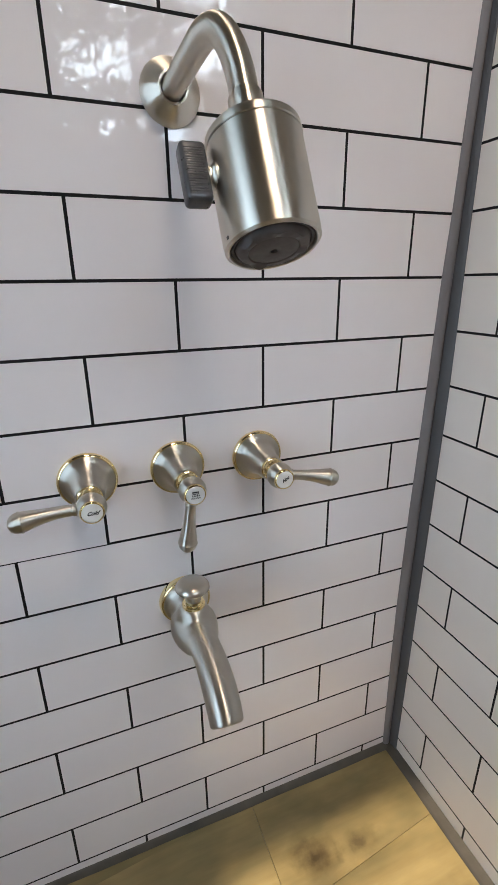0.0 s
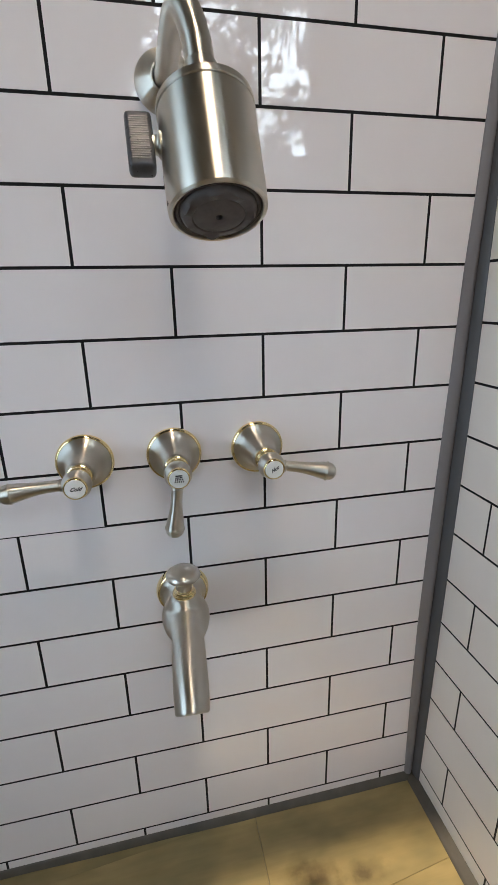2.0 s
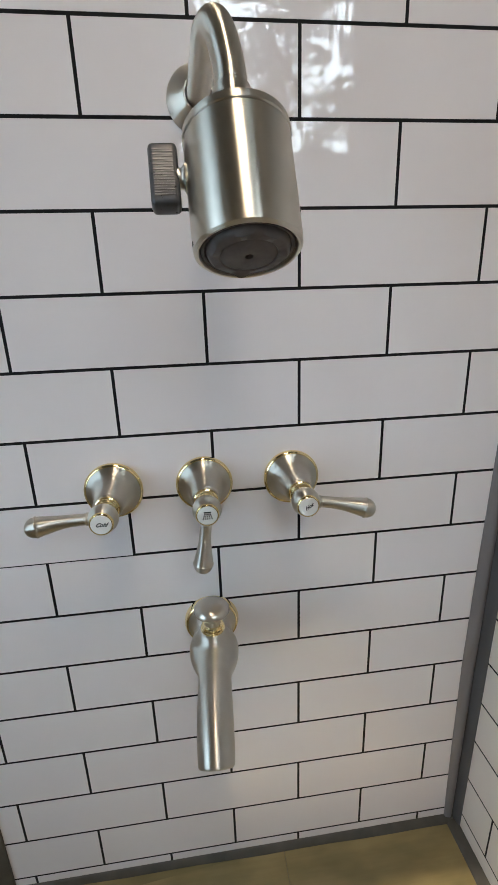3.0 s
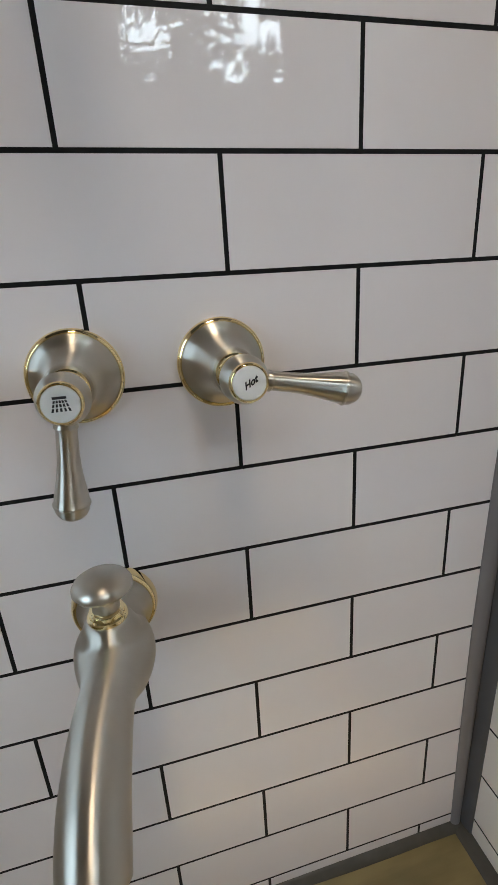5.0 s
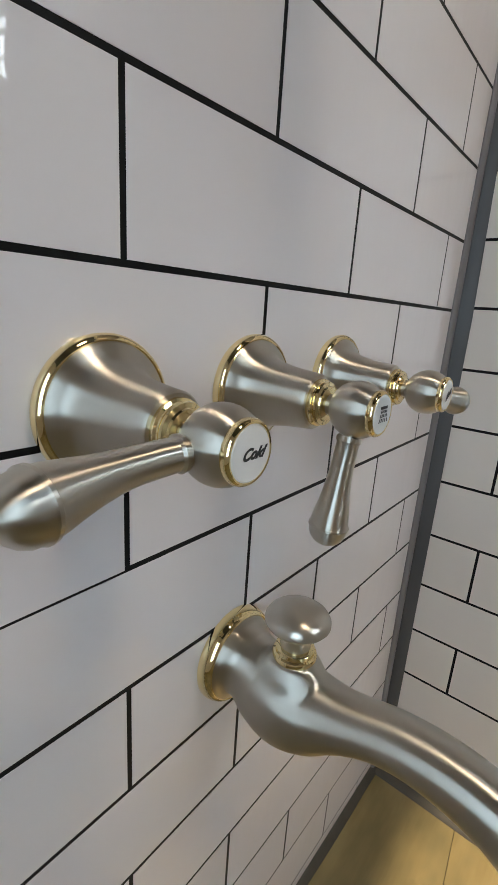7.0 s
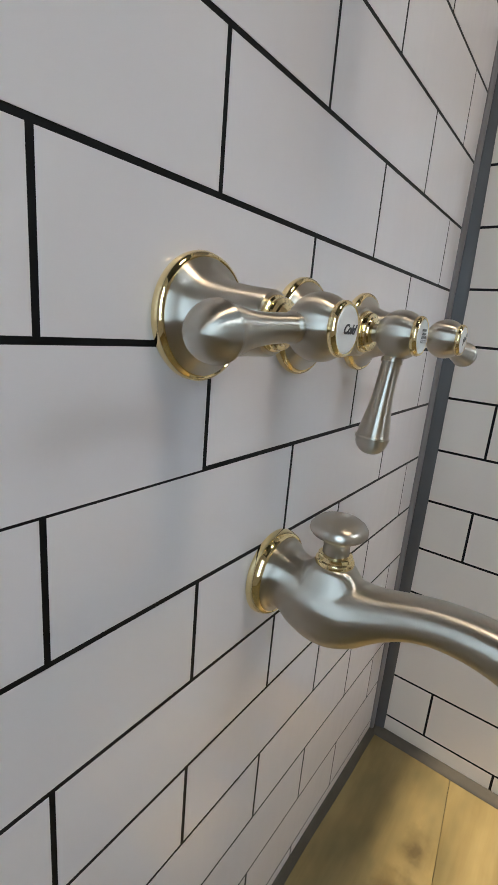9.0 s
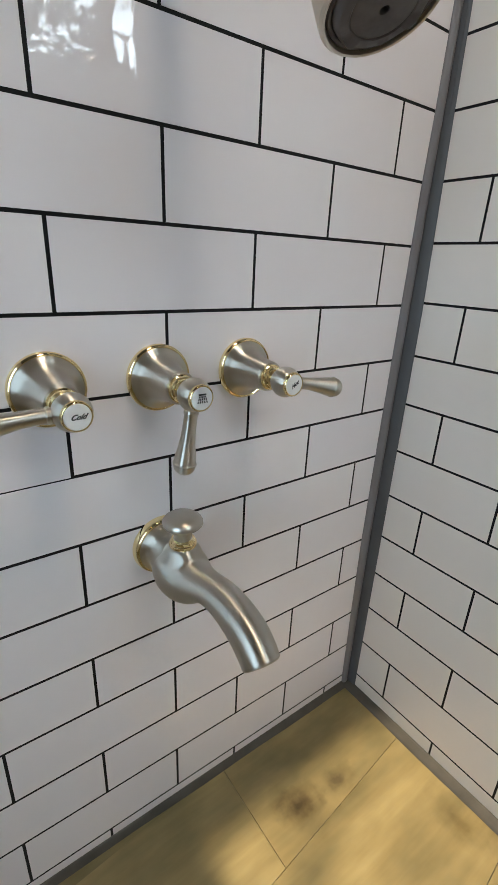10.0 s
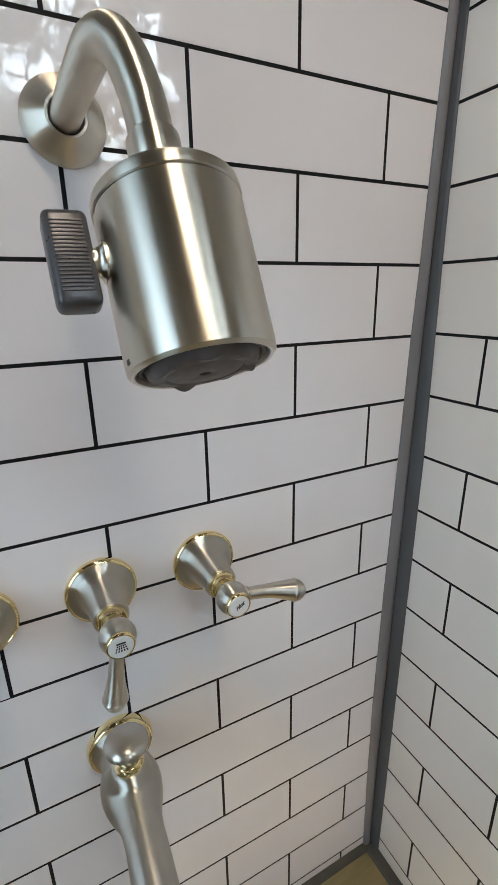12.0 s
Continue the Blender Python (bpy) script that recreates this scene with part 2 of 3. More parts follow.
def box(bm, x0, x1, y0, y1, z0, z1, bevel=0.0, segments=2):
    made = bmesh.ops.create_cube(bm, size=1.0)["verts"]
    for v in made:
        v.co = Vector((x0 + (v.co.x + 0.5) * (x1 - x0), y0 + (v.co.y + 0.5) * (y1 - y0), z0 + (v.co.z + 0.5) * (z1 - z0)))
    if bevel:
        edges = list({e for v in made for e in v.link_edges})
        bmesh.ops.bevel(bm, geom=edges, offset=bevel, segments=segments, affect="EDGES", profile=0.5)
    return bm


def empty(name, m=None):
    ob = new(name)
    ob.empty_display_size = 0.02
    if m is not None:
        ob.matrix_world = m
    return ob


def structure(name, bm, mat, label, category, smooth=False):
    return tagged(new(name, mesh_of(bm, name, mat, smooth)), label, category, kind="structure")


# ---- the room ----
FLOOR_Z, TOP = -0.004, 2.1
WEST, EAST, SOUTH = -1.5, 0.9, -1.7
PITCH_X = 0.2032
COLUMN = -0.285                      # a vertical joint of the back wall
ROWS_BACK = [1.085, 1.009, 0.932, 0.8555, 0.7805, 0.705, 0.629, 0.5555, 0.4795, 0.403, 0.328, 0.253, 0.174, 0.098, 0.0215]
ROWS_RIGHT = [1.085, 1.009, 0.934, 0.858, 0.7855, 0.7095, 0.6365, 0.5645, 0.489, 0.4115, 0.335, 0.2615, 0.187, 0.108, 0.0290]
RIGHT_LEAN = 0.015                   # the side wall leans outwards, per metre of height
END = -0.722                         # where the tiled panel ends
SIDE_END = -0.46
PANEL_TOP = 1.192                   # the tiled panels end here under a capping strip

back = box(bmesh.new(), END, 0.1, 0.0, 0.08, FLOOR_Z, PANEL_TOP)
wall_back = structure("wall_back", back, JOINT, "white glazed brick-pattern shower wall with black joints", "wall")
side = box(bmesh.new(), 0.0, 0.08, SIDE_END, 0.0, FLOOR_Z, PANEL_TOP)
wall_right = structure("wall_right", side, JOINT, "white glazed brick-pattern shower side wall, warm light in its tint, black joints", "wall")
LEAN = Matrix.Translation((-0.015, 0, 0)) @ Matrix.Rotation(math.atan(RIGHT_LEAN), 4, "Y")
wall_right.matrix_world = LEAN

structure("wall_back_upper", box(bmesh.new(), END, 0.1, 0.004, 0.08, PANEL_TOP, TOP), DARK_UPPER, "plain wall above the tiled panel, kept dark for reflections", "wall")
structure("wall_right_upper", box(bmesh.new(), 0.008, 0.1, SIDE_END, 0.004, PANEL_TOP, TOP), DARK_UPPER, "plain wall above the tiled side panel, kept dark for reflections", "wall")
plain_left = box(bmesh.new(), WEST, END - 0.022, 0.0, 0.08, FLOOR_Z, TOP)
structure("wall_back_plain", plain_left, PAINT, "warm painted plain wall beside the shower", "wall")
structure("wall_side_end", box(bmesh.new(), -0.012, EAST, SIDE_END - 0.03, SIDE_END, FLOOR_Z, TOP), PAINT, "warm painted plain wall beyond the shower", "wall")


def holed(name, along, at, thick, lo, hi, opening):
    """A wall along x or y with one window opening (from, to, sill, head)."""
    a, b, s, h = opening
    bm = bmesh.new()
    for p, q, z0, z1 in ((lo, a, FLOOR_Z, TOP), (b, hi, FLOOR_Z, TOP), (a, b, FLOOR_Z, s), (a, b, h, TOP)):
        if along == "x":
            box(bm, p, q, at - thick, at, z0, z1)
        else:
            box(bm, at - thick, at, p, q, z0, z1)
    return structure(name, bm, PAINT, "warm painted plain wall with a window opening", "wall")


WIN_S = (-0.45, 0.38, 1.40, 1.98)
WIN_W = (-1.15, -0.35, 0.45, 1.6)
WIN_E = (-1.25, -0.80, 0.8, 1.95)
holed("wall_south", "x", SOUTH, 0.06, WEST, EAST, WIN_S)
holed("wall_east", "y", EAST + 0.06, 0.06, SOUTH - 0.06, SIDE_END, WIN_E)
holed("wall_west", "y", WEST, 0.06, SOUTH - 0.06, 0.08, WIN_W)
structure("ceiling", box(bmesh.new(), WEST - 0.06, EAST + 0.06, SOUTH - 0.06, 0.08, TOP, TOP + 0.05), CEILING, "plain unseen ceiling, kept dark for reflections", "ceiling")


def window(name, along, at, opening):
    a, b, s, h = opening
    base = tagged(empty(name), "painted window frame with a clear opening", "window", kind="structure")
    w = 0.03

    def bar(nm, p, q, z0, z1):
        bm = bmesh.new()
        if along == "x":
            box(bm, p, q, at - 0.05, at - 0.015, z0, z1, 0.003)
        else:
            box(bm, at - 0.05, at - 0.015, p, q, z0, z1, 0.003)
        part(nm, bm, FRAME, base)

    bar("window_frame", a, a + w, s, h)
    bar("window_frame", b - w, b, s, h)
    bar("window_frame", a + w, b - w, h - 0.012, h)
    bar("window_sill", a + w, b - w, s, s + w)
    return base


window("window_1", "x", SOUTH, WIN_S)
window("window_2", "y", WEST, WIN_W)
window("window_3", "y", EAST + 0.06, WIN_E)

# daylight outside the two windows
structure("backdrop", box(bmesh.new(), -3.2, 1.78, -5.02, -5.0, 0.6, 4.7), DAYLIGHT, "pale bright sky outside the window", "sky")
structure("backdrop_west", box(bmesh.new(), -3.6, -3.58, -4.5, 1.0, 0.0, 4.4), PALE_SKY, "pale bright sky outside the side window", "sky")
structure("backdrop_east", box(bmesh.new(), 3.0, 3.02, -3.6, 1.0, 0.2, 4.0), BLUE_SKY, "pale bright sky outside the side window", "sky")
structure("ground", box(bmesh.new(), -30, 30, -30, 30, -0.6, -0.5), plain("soil", (0.10, 0.09, 0.06), (0.16, 0.14, 0.09), 0.9, 3, 0.0, "World"), "bare brown soil outside", "ground")

# ---- shower floor ----
floor = structure("floor", box(bmesh.new(), WEST, EAST, SOUTH, 0.0, FLOOR_Z - 0.06, FLOOR_Z - 0.0025), FLOOR_TRIM, "wood-look plank shower floor in yellow oak", "floor")


def plank(corners):
    """One flat board from its four corners, with a small eased edge."""
    bm = bmesh.new()
    c = sum((Vector(p) for p in corners), Vector((0, 0))) / 4
    low = [bm.verts.new((p[0], p[1], FLOOR_Z - 0.002)) for p in corners]
    mid = [bm.verts.new((p[0], p[1], FLOOR_Z - 0.0005)) for p in corners]
    top = []
    for p in corners:
        d = (c - Vector(p)).normalized() * 0.0007
        top.append(bm.verts.new((p[0] + d.x, p[1] + d.y, FLOOR_Z)))
    bm.faces.new(top)
    for a, b in ((low, mid), (mid, top)):
        for i in range(4):
            j = (i + 1) % 4
            bm.faces.new((a[i], a[j], b[j], b[i]))
    part("plank", bm, OAK, floor, smooth=False)


def seam(x, n):
    """The n-th long seam; the boards run slightly askew to the back wall."""
    return -0.127 + 0.115 * x - 0.19 * n


G = 0.0003
for n in range(0, 8):
    cuts = [WEST + 0.001] + [-1.22, -0.31 - (0.0 if n % 2 == 0 else 0.46), 0.35] + [EAST]
    for a, b in zip(cuts, cuts[1:]):
        north = [min(seam(a, n - 1), -0.001), min(seam(b, n - 1), -0.001)]
        south = [seam(a, n), seam(b, n)]
        if max(south) > -0.01 or min(south) < SOUTH:
            continue
        if n == 0 and north[0] < -0.002:
            plank([(a + G, north[0] + G), (b - G, north[1] - 0.0005), (b - 2 * G, -0.001), (a + G, -0.001)])
        plank([(a + G, south[0] + G), (b - G, south[1] + G), (b - G, north[1] - G), (a + G, north[0] - G)])


# ---- trims ----
def corner_trim(leg):
    """Grey angle strip in the corner: two thin legs and a hollow crease, following the leaning corner."""
    bm = bmesh.new()
    rings = []
    for z, left in ((FLOOR_Z, -0.034), (0.16, -0.037), (0.32, -0.0385), (0.5, -0.0355), (0.7, -0.030), (0.85, -0.0265), (0.93, -0.0225), (1.08, -0.018), (PANEL_TOP - 0.001, -0.014)):
        cx = -0.015 + RIGHT_LEAN * z
        w = cx - left
        right = -0.0185 + 0.008 * min(1.0, max(0.0, (z - 0.7) / 0.35))
        if leg == 0:                 # a rounded bead along the back wall
            prof = [(left, -0.0002), (left, -0.0018), (left + 0.10 * w, -0.0034), (left + 0.28 * w, -0.0045), (left + 0.48 * w, -0.0047), (left + 0.62 * w, -0.0037), (left + 0.73 * w, -0.0014)]
        else:                        # a groove, then a darker bead along the side wall
            prof = [(left + 0.72 * w, -0.0016), (cx - 0.255 * w, -0.0013), (cx - 0.225 * w, -0.0042), (cx - 0.19 * w, -0.0080), (cx - 0.15 * w, 0.7 * right), (cx - 0.0026, right + 0.0012), (cx - 0.0014, right), (cx - 0.0002, right)]
        rings.append([bm.verts.new((x, y, z)) for x, y in prof])
    for a, b in zip(rings, rings[1:]):
        for p, q, r, s in zip(a, a[1:], b[1:], b):
            bm.faces.new((p, q, r, s))
    bmesh.ops.recalc_face_normals(bm, faces=bm.faces)
    if leg:
        return structure("trim_side_leg", bm, SIDE_TRIM, "darker grey side leg of the corner strip", "trim", True)
    ob = structure("trim", bm, TRIM, "grey plastic corner strip between the tiled walls", "trim", True)
    return ob


corner_trim(0)
corner_trim(1)
structure("trim_top_back", box(bmesh.new(), END, -0.012, -0.0042, 0.004, 1.1785, PANEL_TOP, 0.0012), TRIM, "grey plastic capping strip along the back panel", "trim", True)
structure("trim_top_side", box(bmesh.new(), -0.0048, 0.006, SIDE_END, -0.012, 1.1725, PANEL_TOP, 0.0012), TRIM, "grey plastic capping strip along the side panel", "trim", True)


def foot_trim(name, pts, label):
    """A low strip with a rounded top along a wall foot; pts are its cross sections."""
    bm = bmesh.new()
    rings = [[bm.verts.new(p) for p in ring] for ring in pts]
    for a, b in zip(rings, rings[1:]):
        for p, q, r, s in zip(a, a[1:], b[1:], b):
            bm.faces.new((p, q, r, s))
    bmesh.ops.recalc_face_normals(bm, faces=bm.faces)
    structure(name, bm, FLOOR_TRIM, label, "trim", True)


back_sections = []
for x in np.linspace(END, -0.017, 14):
    w = 0.006 + 0.004 * (x - END) / 0.7 + 0.0006 * math.sin(31 * x)
    back_sections.append([(x, -0.0002, 0.0060), (x, -0.0018, 0.0055), (x, -0.0030, 0.0040), (x, -w * 0.7, 0.0004), (x, -w, FLOOR_Z + 0.0012), (x, -w - 0.0008, FLOOR_Z - 0.001)])
foot_trim("trim_floor_back", back_sections, "brown-grey sealing strip along the back wall foot")
side_sections = []
for y in np.linspace(-0.003, SIDE_END, 16):
    w = 0.0175 + 0.0006 * math.sin(27 * y)
    side_sections.append([(-0.0152, y, 0.0022), (-0.0165, y, 0.0020), (-0.019, y, 0.0010), (-0.015 - w * 0.75, y, 0.0002), (-0.015 - w, y, FLOOR_Z + 0.0012), (-0.0158 - w, y, FLOOR_Z - 0.001)])
foot_trim("trim_floor_side", side_sections, "brown-grey sealing strip along the side wall foot")
structure("trim_end", box(bmesh.new(), END - 0.022, END, -0.004, 0.06, FLOOR_Z, TOP, 0.0012), FLOOR_TRIM, "brown-grey end strip of the tiled panel", "trim")


# ---- shower lamp and outdoor tree ----
def ceiling_lamp(x, y):
    lamp = tagged(empty("ceiling_lamp", pose(x, y, TOP)), "round warm ceiling lamp with a glowing diffuser", "lamp")
    part("housing", lathe(bmesh.new(), [(0, 0.16), (-0.03, 0.16), (-0.038, 0.155), (-0.038, 0.147), (-0.03, 0.143)], 64), FRAME, lamp)
    part("diffuser", lathe(bmesh.new(), [(-0.031, 0.143), (-0.045, 0.12), (-0.052, 0.07), (-0.054, 0.0)], 64), LAMP_GLOW, lamp)
    return lamp


ceiling_lamp(-0.38, -0.68)



def tree(x, y, seed, spread, low, rise, leaves=190, size=0.025, limbs=26, tuft=0.05):
    rng = random.Random(seed)
    t = tagged(empty("tree", pose(x, y, -0.5)), "unseen leafy green tree outside the window, added to break up light", "tree")
    bm = bmesh.new()
    sweep(bm, [(0, 0, 0, 0.06), (0.03, 0.01, 0.3 * (low + rise), 0.05), (-0.02, 0.0, 0.55 * (low + rise), 0.035), (0.05, 0.02, 0.8 * (low + rise), 0.02), (0.04, 0.0, low + rise + 0.1, 0.006)], 10)
    tips = []
    for i in range(limbs):
        z = low + rise * i / limbs
        a = rng.uniform(0, 6.28)
        r = spread * rng.uniform(0.5, 1.0)
        tip = (r * math.cos(a), r * math.sin(a), z + rng.uniform(0.1, 0.4))
        sweep(bm, [(0, 0, z, 0.014), (tip[0] * 0.5, tip[1] * 0.5, z + 0.1, 0.009), (*tip, 0.003)], 6)
        tips.append((z, tip))
    part("trunk", bm, BARK, t)
    bm = bmesh.new()
    for z, tip in tips:
        for _ in range(leaves):
            u = rng.uniform(0.3, 1.1) if limbs > 20 else rng.uniform(0.8, 1.1)
            c = Vector((tip[0] * u + rng.gauss(0, tuft), tip[1] * u + rng.gauss(0, tuft), z + (tip[2] - z) * u + rng.gauss(0, tuft)))
            m = Matrix.Translation(c) @ Euler((rng.uniform(0, 6), rng.uniform(0, 6), rng.uniform(0, 6))).to_matrix().to_4x4()
            s = size * rng.uniform(0.64, 1.36)
            v = [bm.verts.new(m @ Vector(p)) for p in ((-s, 0, 0), (-0.2 * s, 0.42 * s, 0.1 * s), (s, 0, -0.1 * s), (-0.2 * s, -0.42 * s, 0.1 * s))]
            bm.faces.new((v[0], v[1], v[2]))
            bm.faces.new((v[0], v[2], v[3]))
    part("crown", bm, LEAF, t, smooth=False)
    return t


# Unseen; placed to dapple the floor sun and break up the mirrored sky.
tree(-0.50, -2.15, 7, 0.24, 1.95, 0.5, 60)
tree(-0.85, -2.75, 4, 0.40, 2.95, 0.4)
tree(1.10, -3.9, 9, 0.75, 2.0, 1.5, 170, 0.045, 15, 0.085)
tree(-0.12, -3.6, 12, 0.65, 1.9, 1.4, 170, 0.045, 15, 0.085)

# ---- valve handles ----
HANDLE_Z = 0.643


def valve_handle(x, lever, sag, mark, label):
    """Bell escutcheon on the wall, brass collar, ball hub with a porcelain button, and a lever. Local z points out of the wall."""
    h = tagged(empty("tap_handle", pose(x, 0, HANDLE_Z, 90, 0, 0)), label, "tap handle", "tap handles over the spout")
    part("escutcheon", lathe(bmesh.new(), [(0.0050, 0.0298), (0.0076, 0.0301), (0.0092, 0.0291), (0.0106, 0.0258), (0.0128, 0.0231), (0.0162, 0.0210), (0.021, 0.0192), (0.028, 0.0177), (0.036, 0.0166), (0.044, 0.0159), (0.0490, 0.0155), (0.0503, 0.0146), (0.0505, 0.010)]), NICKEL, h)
    part("wall_ring", lathe(bmesh.new(), [(0.0005, 0.0318), (0.0025, 0.0329), (0.0054, 0.0331), (0.0076, 0.0321), (0.0084, 0.0306), (0.0077, 0.0294)], 64), BRASS, h, "polished brass ring")
    part("collar", lathe(bmesh.new(), [(0.0496, 0.0100), (0.0500, 0.0126), (0.0511, 0.0132), (0.0524, 0.0130), (0.0530, 0.0119), (0.0537, 0.0117), (0.0548, 0.0122), (0.0558, 0.0118), (0.0563, 0.0099), (0.0572, 0.0094), (0.0578, 0.0078), (0.0580, 0.0050)]), BRASS, h, "ridged polished brass collar")
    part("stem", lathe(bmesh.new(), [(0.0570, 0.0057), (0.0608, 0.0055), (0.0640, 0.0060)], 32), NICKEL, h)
    ball = [(0.0606, 0.0040)]
    r, c = 0.0151, 0.0746
    for i in range(15):
        a = radians(-66 + i * 8.3)
        ball.append((c + r * math.sin(a), r * math.cos(a)))
    ball.append((0.0868, 0.0080))
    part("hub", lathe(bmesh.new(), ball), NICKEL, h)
    part("button_ring", lathe(bmesh.new(), [(0.0836, 0.0114), (0.0848, 0.0120), (0.0862, 0.0120), (0.0874, 0.0115), (0.0879, 0.0109), (0.0878, 0.0103), (0.0866, 0.0101)]), BRASS, h, "polished brass button ring")
    button = part("button", lathe(bmesh.new(), [(0.0860, 0.0103), (0.0875, 0.0102), (0.0880, 0.0097), (0.0883, 0.006), (0.0884, 0.0)]), PORCELAIN, h, "white porcelain button")
    if mark:
        lettering(mark, button, 32 if mark == "Hot" else 0)
    else:
        shower_mark(button)
    # lever: a neck ring, a slim shank that swells to a rounded tip
    d = Vector(lever).normalized()
    d = Vector((d.x, d.z, -d.y))
    start = Vector((0, 0, c - 0.001))
    shape = [(0.0135, 0.0052), (0.0150, 0.0064), (0.0168, 0.0066), (0.0180, 0.0058), (0.024, 0.0056), (0.032, 0.0057), (0.040, 0.0062), (0.048, 0.0071), (0.055, 0.0082), (0.0605, 0.0091), (0.0640, 0.0094), (0.0649, 0.0101), (0.0661, 0.0101), (0.0669, 0.0095), (0.0698, 0.0091), (0.0724, 0.0079), (0.0745, 0.0061), (0.0760, 0.0037), (0.0767, 0.0010)]
    bend = Vector((0, 0, -sag))
    rows = []
    for s, rad in shape:
        u = s / 0.076
        p = start + d * s + bend * (math.sin(u * math.pi * 1.1) - 0.15 * u)
        rows.append((*p, rad * (1.10 if s > 0.02 else 1.04)))
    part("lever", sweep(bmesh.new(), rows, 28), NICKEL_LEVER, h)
    return h


def lettering(word, parent, turn):
    curve = bpy.data.curves.new(word, "FONT")
    curve.body, curve.size, curve.shear = word, 0.0056, 0.6
    curve.align_x, curve.align_y, curve.extrude, curve.offset = "CENTER", "CENTER", 0.0001, 0.00018
    maker = new("maker", curve)
    bpy.context.view_layer.update()
    me = bpy.data.meshes.new_from_object(maker.evaluated_get(bpy.context.evaluated_depsgraph_get()))
    bpy.data.objects.remove(maker)
    me.materials.clear()
    me.materials.append(INK)
    ob = new("lettering", me)
    ob.parent = parent
    ob.matrix_local = pose(0, 0, 0.0885, 0, 0, turn)
    tagged(ob, "black slanted lettering")


def shower_mark(parent):
    """A small spray sign: a bar, and five broken strokes that fan out under it."""
    bm = bmesh.new()
    box(bm, -0.0036, 0.0036, 0.0030, 0.0044, 0.0883, 0.0886)
    for i in range(-2, 3):
        for u, v in ((0.0024, 0.0010), (0.0005, -0.0012), (-0.0018, -0.0038)):
            x0, x1 = (i * (0.00140 + 0.14 * (0.0024 - w)) for w in (u, v))
            q = [bm.verts.new((a, b, 0.0886)) for a, b in ((x0 - 0.0005, u), (x0 + 0.0005, u), (x1 + 0.0006, v), (x1 - 0.0006, v))]
            bm.faces.new(q)
    part("spray_sign", bm, INK, parent, "black spray sign", smooth=False)


valve_handle(-0.5015, (-0.072, 0.002, -0.005), 0.0045, "Cold", "brushed nickel tap handle marked Cold, brass rings, lever turned sideways")
valve_handle(-0.3985, (-0.008, 0.0045, -0.070), 0.0003, "", "brushed nickel diverter handle with brass rings, lever hanging down")
valve_handle(-0.2955, (0.068, -0.003, -0.013), 0.0045, "Hot", "brushed nickel tap handle marked Hot, brass rings, lever turned sideways")

# ---- tub spout ----
SPOUT_X, SPOUT_Z = -0.4005, 0.4525


